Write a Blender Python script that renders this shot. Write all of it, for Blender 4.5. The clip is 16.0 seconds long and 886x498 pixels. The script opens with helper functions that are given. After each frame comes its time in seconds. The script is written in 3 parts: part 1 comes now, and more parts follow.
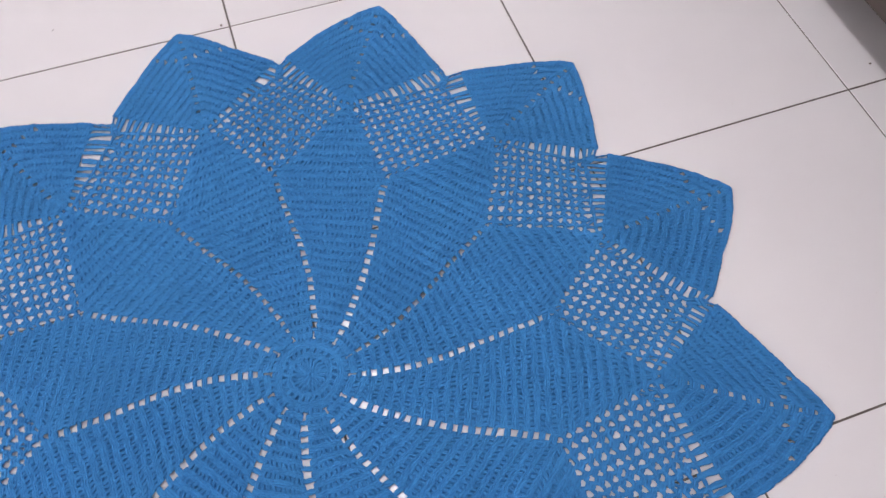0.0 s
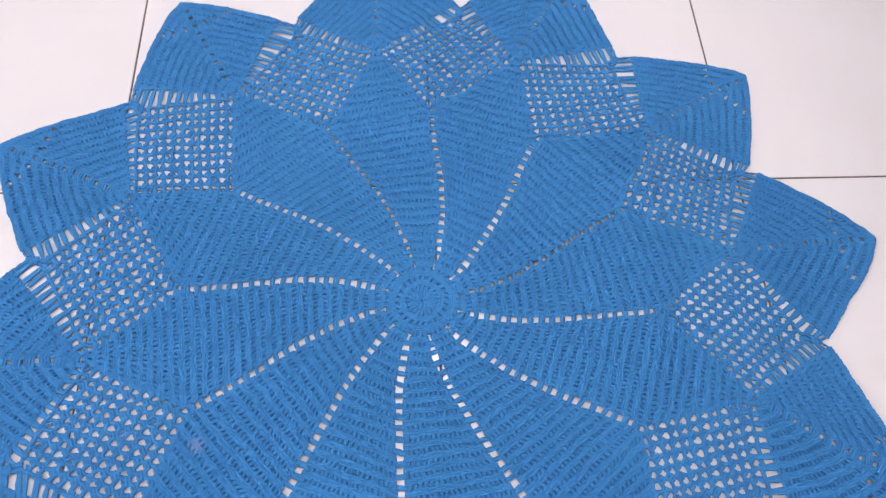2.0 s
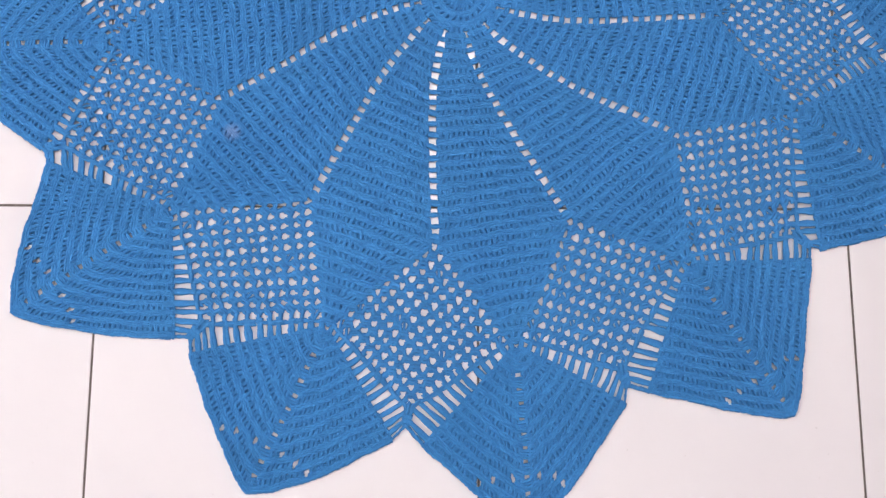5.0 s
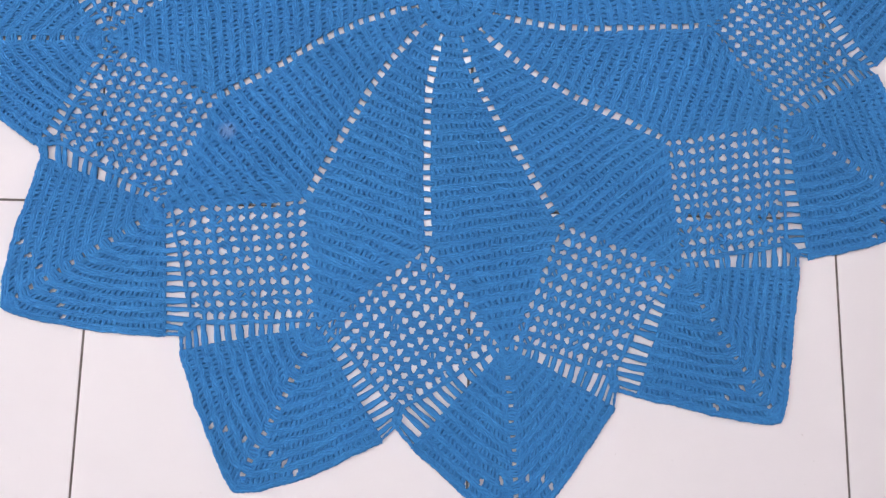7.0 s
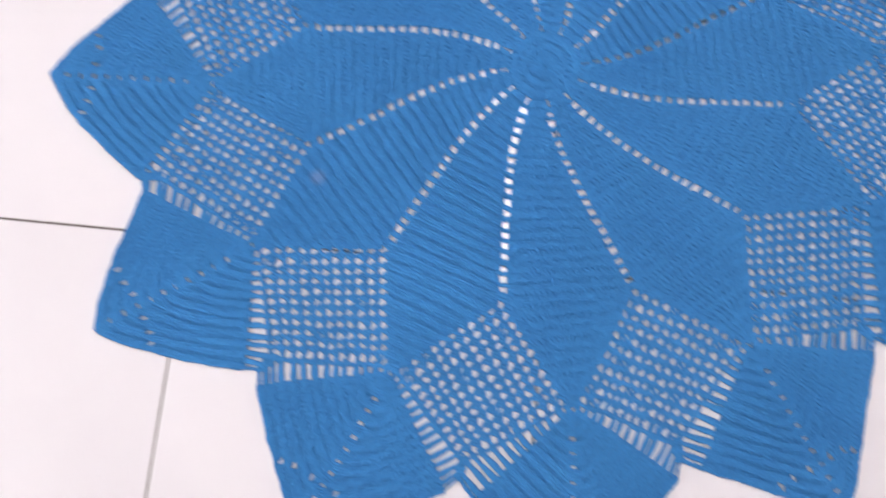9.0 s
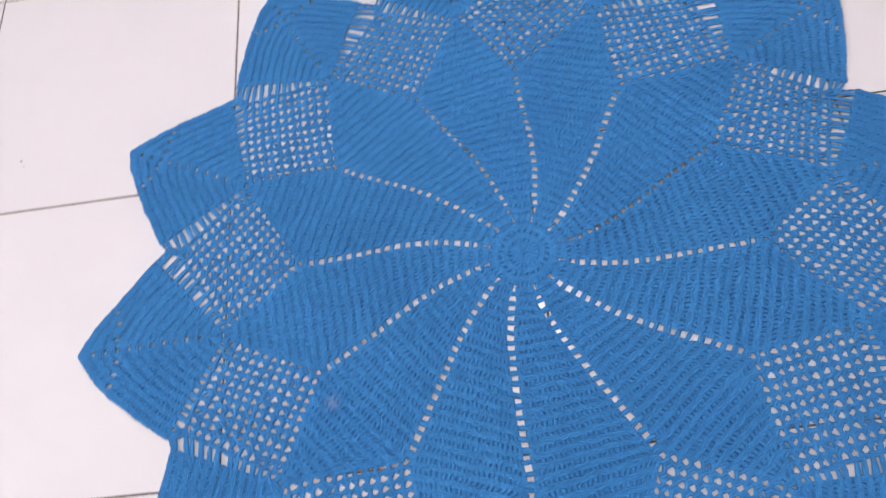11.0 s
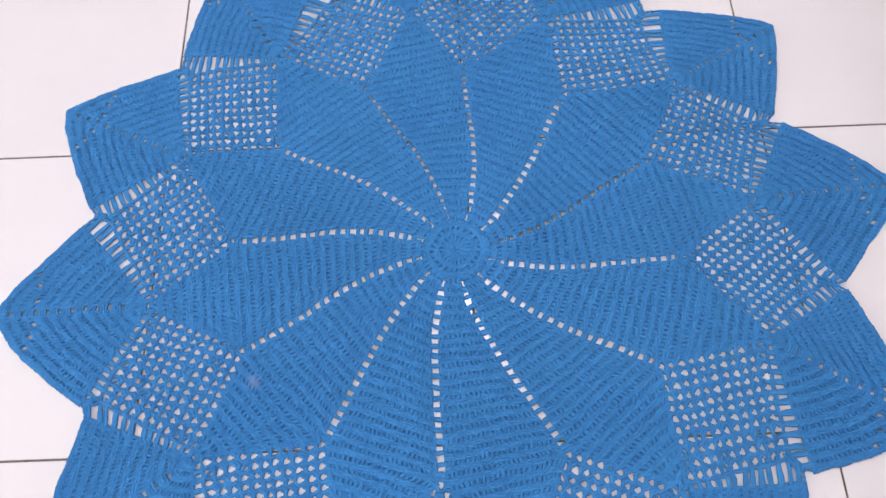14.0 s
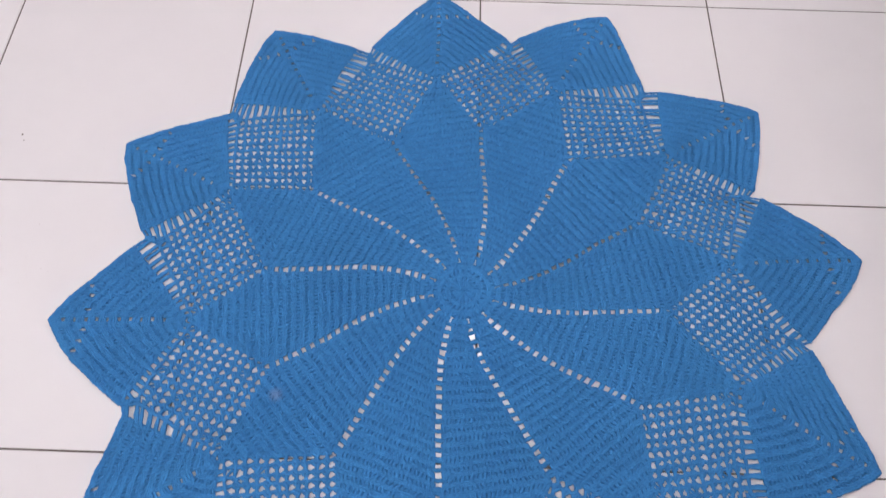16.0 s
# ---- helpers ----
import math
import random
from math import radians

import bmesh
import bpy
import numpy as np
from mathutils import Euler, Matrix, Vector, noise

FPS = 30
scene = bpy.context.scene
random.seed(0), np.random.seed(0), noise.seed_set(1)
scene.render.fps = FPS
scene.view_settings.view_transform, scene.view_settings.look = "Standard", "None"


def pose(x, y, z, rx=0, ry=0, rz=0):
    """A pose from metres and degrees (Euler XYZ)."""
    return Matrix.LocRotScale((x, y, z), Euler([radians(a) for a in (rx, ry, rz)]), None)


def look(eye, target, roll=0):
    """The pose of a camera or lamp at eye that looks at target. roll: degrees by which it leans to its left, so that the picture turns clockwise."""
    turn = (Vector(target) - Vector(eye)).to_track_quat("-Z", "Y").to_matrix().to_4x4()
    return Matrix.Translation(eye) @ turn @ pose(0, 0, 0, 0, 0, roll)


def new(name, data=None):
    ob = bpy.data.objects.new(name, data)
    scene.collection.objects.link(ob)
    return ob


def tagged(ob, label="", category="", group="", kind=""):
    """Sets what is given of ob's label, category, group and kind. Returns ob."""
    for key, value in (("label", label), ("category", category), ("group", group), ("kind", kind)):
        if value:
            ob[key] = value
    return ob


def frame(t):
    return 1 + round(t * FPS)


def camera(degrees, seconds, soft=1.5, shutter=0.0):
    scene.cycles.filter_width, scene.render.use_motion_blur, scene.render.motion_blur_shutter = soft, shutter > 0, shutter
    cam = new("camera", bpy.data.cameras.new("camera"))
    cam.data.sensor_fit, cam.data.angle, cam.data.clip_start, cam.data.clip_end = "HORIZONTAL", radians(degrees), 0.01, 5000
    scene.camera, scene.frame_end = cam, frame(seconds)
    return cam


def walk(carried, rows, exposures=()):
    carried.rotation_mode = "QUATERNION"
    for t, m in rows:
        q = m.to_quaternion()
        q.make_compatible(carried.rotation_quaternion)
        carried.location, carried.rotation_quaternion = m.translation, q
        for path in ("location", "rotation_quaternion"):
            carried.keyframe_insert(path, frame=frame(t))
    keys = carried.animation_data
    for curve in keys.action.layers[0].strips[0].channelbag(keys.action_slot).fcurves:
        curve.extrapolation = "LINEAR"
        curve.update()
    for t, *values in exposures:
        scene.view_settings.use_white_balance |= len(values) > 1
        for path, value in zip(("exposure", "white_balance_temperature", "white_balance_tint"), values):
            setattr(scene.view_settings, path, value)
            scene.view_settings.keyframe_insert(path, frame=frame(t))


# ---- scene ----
# camera: a phone held by hand over the rug
cam = camera(63.2, 16.0, soft=1.35, shutter=0.55)
PATH = [
    (0, (0.486, -0.061, 0.879), (0.809, 0.835, -0.88), 0.8),
    (0.5, (0.461, -0.067, 0.88), (0.764, 0.827, -0.884), 3.4),
    (1, (0.432, -0.068, 0.885), (0.648, 0.847, -0.881), 4.2),
    (1.5, (0.42, -0.087, 0.889), (0.527, 0.794, -0.904), 3.5),
    (2, (0.405, -0.089, 0.891), (0.516, 0.788, -0.903), 5.1),
    (2.5, (0.396, -0.096, 0.881), (0.488, 0.72, -0.943), 5.6),
    (3, (0.381, -0.116, 0.872), (0.475, 0.561, -1.007), 8.7),
    (3.5, (0.381, -0.132, 0.865), (0.434, 0.387, -1.066), 7.1),
    (4, (0.381, -0.147, 0.864), (0.414, 0.229, -1.1), 6.0),
    (4.5, (0.392, -0.158, 0.86), (0.419, 0.121, -1.12), 6.2),
    (5, (0.391, -0.16, 0.855), (0.431, 0.094, -1.128), 9.1),
    (7.5, (0.388, -0.167, 0.859), (0.455, 0.109, -1.121), 14.9),
    (8, (0.389, -0.164, 0.858), (0.451, 0.104, -1.123), 13.9),
    (8.5, (0.381, -0.162, 0.861), (0.447, 0.137, -1.115), 15.2),
    (9, (0.344, -0.147, 0.886), (0.291, 0.212, -1.081), -2.8),
    (9.2, (0.332, -0.126, 0.901), (0.195, 0.257, -1.057), -13.7),
    (11.3, (0.419, -0.117, 0.944), (0.279, 0.729, -0.863), -19.0),
    (11.5, (0.431, -0.11, 0.954), (0.326, 0.749, -0.849), -18.9),
    (12, (0.475, -0.116, 0.951), (0.474, 0.773, -0.841), -19.1),
    (12.5, (0.495, -0.12, 0.958), (0.53, 0.771, -0.832), -20.0),
    (13, (0.489, -0.124, 0.948), (0.526, 0.751, -0.851), -17.6),
    (13.5, (0.447, -0.113, 0.953), (0.478, 0.698, -0.875), -6.4),
    (14, (0.416, -0.122, 0.949), (0.406, 0.646, -0.898), -2.9),
    (14.5, (0.407, -0.132, 0.966), (0.405, 0.662, -0.87), -0.3),
    (15, (0.401, -0.159, 1.024), (0.38, 0.708, -0.778), -0.1),
    (15.5, (0.404, -0.174, 1.051), (0.38, 0.765, -0.715), -0.0),
    (16, (0.402, -0.189, 1.056), (0.387, 0.711, -0.729), 1.0),
]
EXPOSURES = [  # seconds, stops, kelvin, tint: the phone brightens its picture while it looks down
    (0.0, -0.06, 6500, 10), (1.0, 0.05, 6500, 10), (2.0, 0.22, 6550, 10), (2.5, 0.35, 6650, 10), (3.0, 0.52, 6900, 10), (3.5, 0.60, 7050, 10),
    (4.0, 0.54, 7050, 10), (4.5, 0.34, 6850, 10), (5.0, 0.23, 6700, 10), (7.5, 0.11, 6500, 10), (8.5, 0.16, 6500, 10), (9.0, 0.20, 6550, 10),
    (11.5, 0.08, 6500, 10), (12.5, 0.08, 6500, 10), (13.5, 0.15, 6500, 10), (14.0, 0.19, 6500, 10), (14.5, 0.19, 6500, 10), (15.0, 0.16, 6550, 10), (15.5, 0.02, 6550, 10), (16.0, -0.08, 6550, 10)]
walk(cam, [(t, look(eye, target, roll)) for t, eye, target, roll in PATH], EXPOSURES)

# ---------------------------------------------------------------- world and lamp
world = bpy.data.worlds.new("world")
scene.world = world
world.use_nodes = True
world.node_tree.nodes["Background"].inputs[0].default_value = (0.9, 0.93, 1.0, 1)
world.node_tree.nodes["Background"].inputs[1].default_value = 0.05
LAMP_POWER = 206.0
# strength of the fill light added at the west window
WEST_FILL_POWER = 24.0
LAMP_COLOUR = (1.0, 0.955, 0.975)
LAMP_AT = (0.54, 0.95, 2.52)


# ---------------------------------------------------------------- materials
def nodes_of(name, rough=0.6, metal=0.0):
    m = bpy.data.materials.new(name)
    m.use_nodes = True
    nt = m.node_tree
    b = nt.nodes["Principled BSDF"]
    b.inputs["Roughness"].default_value = rough
    b.inputs["Metallic"].default_value = metal
    return m, nt, b


def add(nt, kind, **values):
    n = nt.nodes.new(kind)
    for k, v in values.items():
        n.inputs[k.replace("_", " ")].default_value = v
    return n


def noise_node(nt, scale, detail=3.0, rough=0.55, vector=None):
    n = add(nt, "ShaderNodeTexNoise", Scale=scale, Detail=detail, Roughness=rough)
    if vector is not None:
        nt.links.new(vector, n.inputs["Vector"])
    return n.outputs["Fac"]


def ramp(nt, fac, stops):
    n = nt.nodes.new("ShaderNodeValToRGB")
    while len(n.color_ramp.elements) < len(stops):
        n.color_ramp.elements.new(0.5)
    for e, (at, c) in zip(n.color_ramp.elements, stops):
        e.position, e.color = at, (*c, 1)
    nt.links.new(fac, n.inputs["Fac"])
    return n.outputs["Color"]


def mix(nt, fac, a, b, how="MIX"):
    n = nt.nodes.new("ShaderNodeMix")
    n.data_type, n.blend_type = "RGBA", how
    for sock, v in ((n.inputs[0], fac), (n.inputs[6], a), (n.inputs[7], b)):
        if isinstance(v, bpy.types.NodeSocket):
            nt.links.new(v, sock)
        else:
            sock.default_value = v if isinstance(v, (int, float)) else (*v, 1)
    return n.outputs[2]


def bump(nt, b, height, strength, distance):
    n = add(nt, "ShaderNodeBump", Strength=strength, Distance=distance)
    nt.links.new(height, n.inputs["Height"])
    nt.links.new(n.outputs["Normal"], b.inputs["Normal"])


def place_of(nt):
    return nt.nodes.new("ShaderNodeNewGeometry").outputs["Position"]


def yarn_material():
    """Blue cotton yarn: fibres, slight dye differences, one pale worn spot."""
    m, nt, b = nodes_of("blue_cotton_yarn", 0.85)
    p = place_of(nt)
    geo = nt.nodes.new("ShaderNodeNewGeometry")
    dye = ramp(nt, noise_node(nt, 5.0, 2.0, 0.5, p), [(0.3, YARN_A), (0.7, YARN_B)])
    strand = ramp(nt, geo.outputs["Random Per Island"], [(0.0, (0.78, 0.82, 0.86)), (1.0, (1.0, 1.0, 1.0))])
    col = mix(nt, 1.0, dye, strand, "MULTIPLY")
    fibre = noise_node(nt, 900.0, 3.0, 0.65, p)
    col = mix(nt, 0.5, col, ramp(nt, fibre, [(0.3, (0.55, 0.6, 0.66)), (0.7, (1.0, 1.0, 1.0))]), "MULTIPLY")
    lump = noise_node(nt, 330.0, 2.0, 0.5, p)
    col = mix(nt, 0.45, col, ramp(nt, lump, [(0.32, (0.66, 0.7, 0.75)), (0.68, (1.0, 1.0, 1.0))]), "MULTIPLY")
    far = nt.nodes.new("ShaderNodeVectorMath")
    far.operation = "DISTANCE"
    far.inputs[1].default_value = (0.153, 0.091, 0.004)
    nt.links.new(p, far.inputs[0])
    spot = add(nt, "ShaderNodeMapRange", From_Min=0.004, From_Max=0.013, To_Min=0.16, To_Max=0.0)
    nt.links.new(far.outputs["Value"], spot.inputs["Value"])
    col = mix(nt, spot.outputs["Result"], col, (0.55, 0.52, 0.6))
    nt.links.new(col, b.inputs["Base Color"])
    b.inputs["Specular IOR Level"].default_value = 0.2
    b.inputs["Sheen Weight"].default_value = 0.12
    b.inputs["Sheen Roughness"].default_value = 0.6
    b.inputs["Sheen Tint"].default_value = (0.6, 0.8, 1.0, 1)
    bump(nt, b, mix(nt, 0.65, fibre, lump), 0.8, 0.0016)
    return m


def tile_material():
    m, nt, b = nodes_of("white_glazed_ceramic", 0.16)
    p = place_of(nt)
    info = nt.nodes.new("ShaderNodeObjectInfo")
    tint = ramp(nt, info.outputs["Random"], [(0.0, (0.772, 0.748, 0.776)), (1.0, (0.802, 0.778, 0.806))])
    cloud = ramp(nt, noise_node(nt, 4.0, 4.0, 0.6, p), [(0.3, (0.96, 0.955, 0.96)), (0.7, (1, 1, 1))])
    col = mix(nt, 1.0, tint, cloud, "MULTIPLY")
    speck = ramp(nt, noise_node(nt, 160.0, 2.0, 0.5, p), [(0.74, (1, 1, 1)), (0.80, (0.72, 0.68, 0.66))])
    col = mix(nt, 0.5, col, speck, "MULTIPLY")
    nt.links.new(col, b.inputs["Base Color"])
    b.inputs["Specular IOR Level"].default_value = 0.5
    smear = ramp(nt, noise_node(nt, 7.0, 4.0, 0.6, p), [(0.3, (0.12, 0.12, 0.12)), (0.75, (0.26, 0.26, 0.26))])
    nt.links.new(smear, b.inputs["Roughness"])
    bump(nt, b, noise_node(nt, 22.0, 2.0, 0.5, p), 0.05, 0.002)
    return m


def grout_material():
    m, nt, b = nodes_of("grey_cement_grout", 0.95)
    p = place_of(nt)
    col = ramp(nt, noise_node(nt, 40.0, 5.0, 0.7, p), [(0.25, (0.07, 0.055, 0.05)), (0.75, (0.19, 0.165, 0.155))])
    nt.links.new(col, b.inputs["Base Color"])
    bump(nt, b, noise_node(nt, 500.0, 3.0, 0.6, p), 0.5, 0.001)
    return m


def plaster_material(name, colour):
    m, nt, b = nodes_of(name, 0.9)
    p = place_of(nt)
    dark = tuple(0.93 * c for c in colour)
    nt.links.new(ramp(nt, noise_node(nt, 2.5, 5.0, 0.6, p), [(0.3, dark), (0.7, colour)]), b.inputs["Base Color"])
    bump(nt, b, noise_node(nt, 180.0, 3.0, 0.6, p), 0.25, 0.001)
    return m


def wood_material():
    m, nt, b = nodes_of("dark_brown_wood", 0.45)
    p = place_of(nt)
    st = nt.nodes.new("ShaderNodeMapping")
    st.inputs["Scale"].default_value = (30, 3, 30)
    nt.links.new(p, st.inputs["Vector"])
    g = noise_node(nt, 1.0, 6.0, 0.65, st.outputs["Vector"])
    nt.links.new(ramp(nt, g, [(0.3, (0.05, 0.036, 0.03)), (0.7, (0.10, 0.076, 0.064))]), b.inputs["Base Color"])
    bump(nt, b, g, 0.15, 0.001)
    return m


def plain_material(name, colour, rough, metal=0.0):
    m, nt, b = nodes_of(name, rough, metal)
    b.inputs["Base Color"].default_value = (*colour, 1)
    return m


def glow_material(name, colour, strength):
    m, nt, b = nodes_of(name, 0.5)
    b.inputs["Base Color"].default_value = (0.9, 0.9, 0.9, 1)
    b.inputs["Emission Color"].default_value = (*colour, 1)
    b.inputs["Emission Strength"].default_value = strength
    return m


YARN_A, YARN_B = (0.040, 0.235, 0.556), (0.050, 0.273, 0.630)
YARN = yarn_material()
TILE = tile_material()
GROUT = grout_material()
WALL = plaster_material("off_white_wall_paint", (0.74, 0.70, 0.695))
CEILING = plaster_material("white_ceiling_paint", (0.82, 0.81, 0.805))
WOOD = wood_material()
WHITE_METAL = plain_material("white_enamelled_metal", (0.8, 0.8, 0.8), 0.35)
GLASS = plain_material("window_glass", (1, 1, 1), 0.02)
GLASS.node_tree.nodes["Principled BSDF"].inputs["Transmission Weight"].default_value = 1.0
GREY_PLASTIC = plain_material("grey_plastic", (0.35, 0.35, 0.36), 0.5)


# ---------------------------------------------------------------- mesh helpers
def part(name, bm, material, parent, label=""):
    me = bpy.data.meshes.new(name)
    bm.to_mesh(me)
    bm.free()
    me.materials.append(material)
    ob = new(name, me)
    ob.parent = parent
    return tagged(ob, label)


def box(bm, lo, hi, bevel=0.0):
    r = bmesh.ops.create_cube(bm, size=1.0)
    c = [(a + b) / 2 for a, b in zip(lo, hi)]
    d = [b - a for a, b in zip(lo, hi)]
    for v in r["verts"]:
        v.co = Vector([c[i] + v.co[i] * d[i] for i in range(3)])
    if bevel:
        edges = list({e for v in r["verts"] for e in v.link_edges})
        bmesh.ops.bevel(bm, geom=edges, offset=bevel, segments=2, affect="EDGES", profile=0.6)
    return bm


def solid(name, lo, hi, material, parent=None, bevel=0.0, label=""):
    return part(name, box(bmesh.new(), lo, hi, bevel), material, parent, label)


def array_part(name, verts, faces, material, parent, label="", smooth=True):
    """A mesh from numpy arrays: verts (n, 3), faces (m, 4)."""
    me = bpy.data.meshes.new(name)
    me.vertices.add(len(verts))
    me.vertices.foreach_set("co", np.ascontiguousarray(verts, dtype=np.float32).ravel())
    me.loops.add(faces.size)
    me.loops.foreach_set("vertex_index", np.ascontiguousarray(faces, dtype=np.int32).ravel())
    me.polygons.add(len(faces))
    me.polygons.foreach_set("loop_start", np.arange(0, faces.size, 4, dtype=np.int32))
    me.polygons.foreach_set("loop_total", np.full(len(faces), 4, dtype=np.int32))
    me.polygons.foreach_set("use_smooth", np.full(len(faces), smooth, dtype=bool))
    me.update(calc_edges=True)
    me.validate()
    me.materials.append(material)
    ob = new(name, me)
    ob.parent = parent
    return tagged(ob, label)


# ---------------------------------------------------------------- room
TILE_SIZE, JOINT = 0.45, 0.0029
X_LO, X_HI, Y_LO, Y_HI, ROOM_H = -1.8, 2.25, -1.8, 2.7, 2.6


# unseen opening, added to let fill light in from the west
WINDOW = (-1.3, 0.2, 1.0, 2.1)


# walls and ceiling stand out of view, added to bounce light onto the rug
def room():
    tagged(solid("floor", (X_LO, Y_LO, -0.12), (X_HI, Y_HI, -0.0012), GROUT),
           "grey cement bed showing in thin joints between tiles", "floor", kind="structure")
    t = 0.12
    y0, y1, z0, z1 = WINDOW
    bm = bmesh.new()
    for lo, hi in (((X_LO - t, Y_LO - t, -0.12), (X_LO, y0, ROOM_H)), ((X_LO - t, y1, -0.12), (X_LO, Y_HI + t, ROOM_H)),
                   ((X_LO - t, y0, -0.12), (X_LO, y1, z0)), ((X_LO - t, y0, z1), (X_LO, y1, ROOM_H))):
        box(bm, lo, hi)
    tagged(part("unseen_wall_west", bm, WALL, None), "unseen off-white wall with an added window, bounces light", "wall", kind="structure")
    walls = (("unseen_wall_east", (X_HI, Y_LO - t, -0.12), (X_HI + t, Y_HI + t, ROOM_H)),
             ("unseen_wall_south", (X_LO, Y_LO - t, -0.12), (X_HI, Y_LO, ROOM_H)),
             ("unseen_wall_north", (X_LO, Y_HI, -0.12), (X_HI, Y_HI + t, ROOM_H)))
    for name, lo, hi in walls:
        tagged(solid(name, lo, hi, WALL), "unseen off-white plaster wall, added to bounce light", "wall", kind="structure")
    tagged(solid("ceiling", (X_LO - t, Y_LO - t, ROOM_H), (X_HI + t, Y_HI + t, ROOM_H + t), CEILING),
           "unseen white ceiling, added to bounce light", "ceiling", kind="structure")


def lamp():
    """A long unseen tube lamp, added under the ceiling to light the rug."""
    base = new("added_ceiling_lamp")
    base.location = LAMP_AT
    tagged(base, "unseen long white tube lamp, added under the ceiling as main light", "lamp")
    solid("housing", (-0.05, -0.62, 0.035), (0.05, 0.62, 0.08), WHITE_METAL, base, 0.006)
    for y in (-0.61, 0.59):
        solid("socket", (-0.02, y, -0.018), (0.02, y + 0.02, 0.035), GREY_PLASTIC, base, 0.003)
    bm = bmesh.new()
    bmesh.ops.create_cone(bm, cap_ends=True, segments=20, radius1=0.015, radius2=0.015, depth=1.18,
                          matrix=pose(0, 0, 0, 90, 0, 0))
    part("tube", bm, glow_material("lamp_glow", LAMP_COLOUR, LAMP_POWER), base, "glowing white glass tube of the added lamp")


def window():
    """Unseen window added to the west wall: frame, two sashes, panes and fill light."""
    y0, y1, z0, z1 = WINDOW
    win = new("added_window")
    win.location = (X_LO, 0, 0)
    tagged(win, "unseen white framed window with two glass sashes, added for west light", "window", kind="structure")
    for name, lo, hi in (("window_frame", (-0.08, y0, z0), (-0.02, y0 + 0.05, z1)), ("window_frame", (-0.08, y1 - 0.05, z0), (-0.02, y1, z1)),
                         ("window_frame", (-0.08, y0 + 0.05, z1 - 0.05), (-0.02, y1 - 0.05, z1)),
                         ("window_frame", (-0.08, y0 + 0.05, z0), (-0.02, y1 - 0.05, z0 + 0.05)),
                         ("mullion", (-0.075, (y0 + y1) / 2 - 0.025, z0 + 0.05), (-0.025, (y0 + y1) / 2 + 0.025, z1 - 0.05))):
        solid(name, lo, hi, WHITE_METAL, win, 0.004)
    for a, b in ((y0 + 0.05, (y0 + y1) / 2 - 0.025), ((y0 + y1) / 2 + 0.025, y1 - 0.05)):
        pane = solid("pane", (-0.053, a, z0 + 0.05), (-0.047, b, z1 - 0.05), GLASS, win)
        pane.visible_shadow = False
    solid("window_sill", (-0.02, y0 - 0.04, z0 - 0.03), (0.05, y1 + 0.04, z0), WHITE_METAL, win, 0.004)
    # area light added to brighten the rug's west side
    west_fill = bpy.data.lights.new("west_fill_light", "AREA")
    west_fill.shape, west_fill.size, west_fill.size_y = "RECTANGLE", y1 - y0 - 0.1, z1 - z0 - 0.1
    west_fill.energy, west_fill.color = WEST_FILL_POWER, (1.0, 0.97, 0.97)
    ob = new("west_fill_light", west_fill)
    ob.matrix_world = look((X_LO - 0.09, (y0 + y1) / 2, (z0 + z1) / 2), (X_LO + 2, (y0 + y1) / 2, (z0 + z1) / 2 - 0.6))


def cabinet():
    """Low dark wooden cabinet at the room's side, on short feet, so that it shades the floor below it."""
    base = new("cabinet")
    tagged(base, "low dark brown wooden cabinet on short feet over white tiles", "cabinet")
    x0, x1, y0, y1, z0 = 1.395, 1.95, -0.25, 1.75, 0.083
    solid("body", (x0 + 0.022, y0, z0), (x1, y1, 0.42), WOOD, base, 0.004)
    solid("top", (x0 - 0.01, y0 - 0.015, 0.422), (x1, y1 + 0.015, 0.45), WOOD, base, 0.006)
    for x in (x0 + 0.16, x1 - 0.08):
        for y in (y0 + 0.06, y1 - 0.06):
            solid("foot", (x - 0.025, y - 0.025, 0), (x + 0.025, y + 0.025, z0 - 0.001), WOOD, base, 0.004)
    n = 4
    for k in range(n):
        a, w = y0 + k * (y1 - y0) / n, (y1 - y0) / n
        d = solid("door", (x0, a + 0.003, z0), (x0 + 0.02, a + w - 0.003, 0.415), WOOD, base, 0.003)
        y = a + w - 0.06 if k % 2 == 0 else a + 0.05
        solid("handle", (x0 - 0.025, y, 0.24), (x0 - 0.001, y + 0.012, 0.34), GREY_PLASTIC, d, 0.004)


room()
lamp()
window()
cabinet()

# ---------------------------------------------------------------- the crocheted rug
# Every stitch is built of short bent strands of yarn, laid into a cell with four corners.
CENTRE = np.array([0.4275, 0.270])
SPOKE_ANGLE = [114.8, 84.9, 54.7, 24.3, -4.3, -34.1, -64.6, -94.8, -123.8, -154.3, -184.7, -214.6]
SPOKE_END = [0.314, 0.315, 0.317, 0.325, 0.329, 0.328, 0.320, 0.320, 0.321, 0.327, 0.327, 0.323]
TIP_ANGLE = [95.3, 65.3, 34.7, 6.8, -23.6, -52.8, -83.2, -112.1, -142.8, -173.5, -203.5, -234.9]
TIP_END = [0.645, 0.651, 0.651, 0.656, 0.658, 0.651, 0.652, 0.654, 0.661, 0.652, 0.656, 0.650]
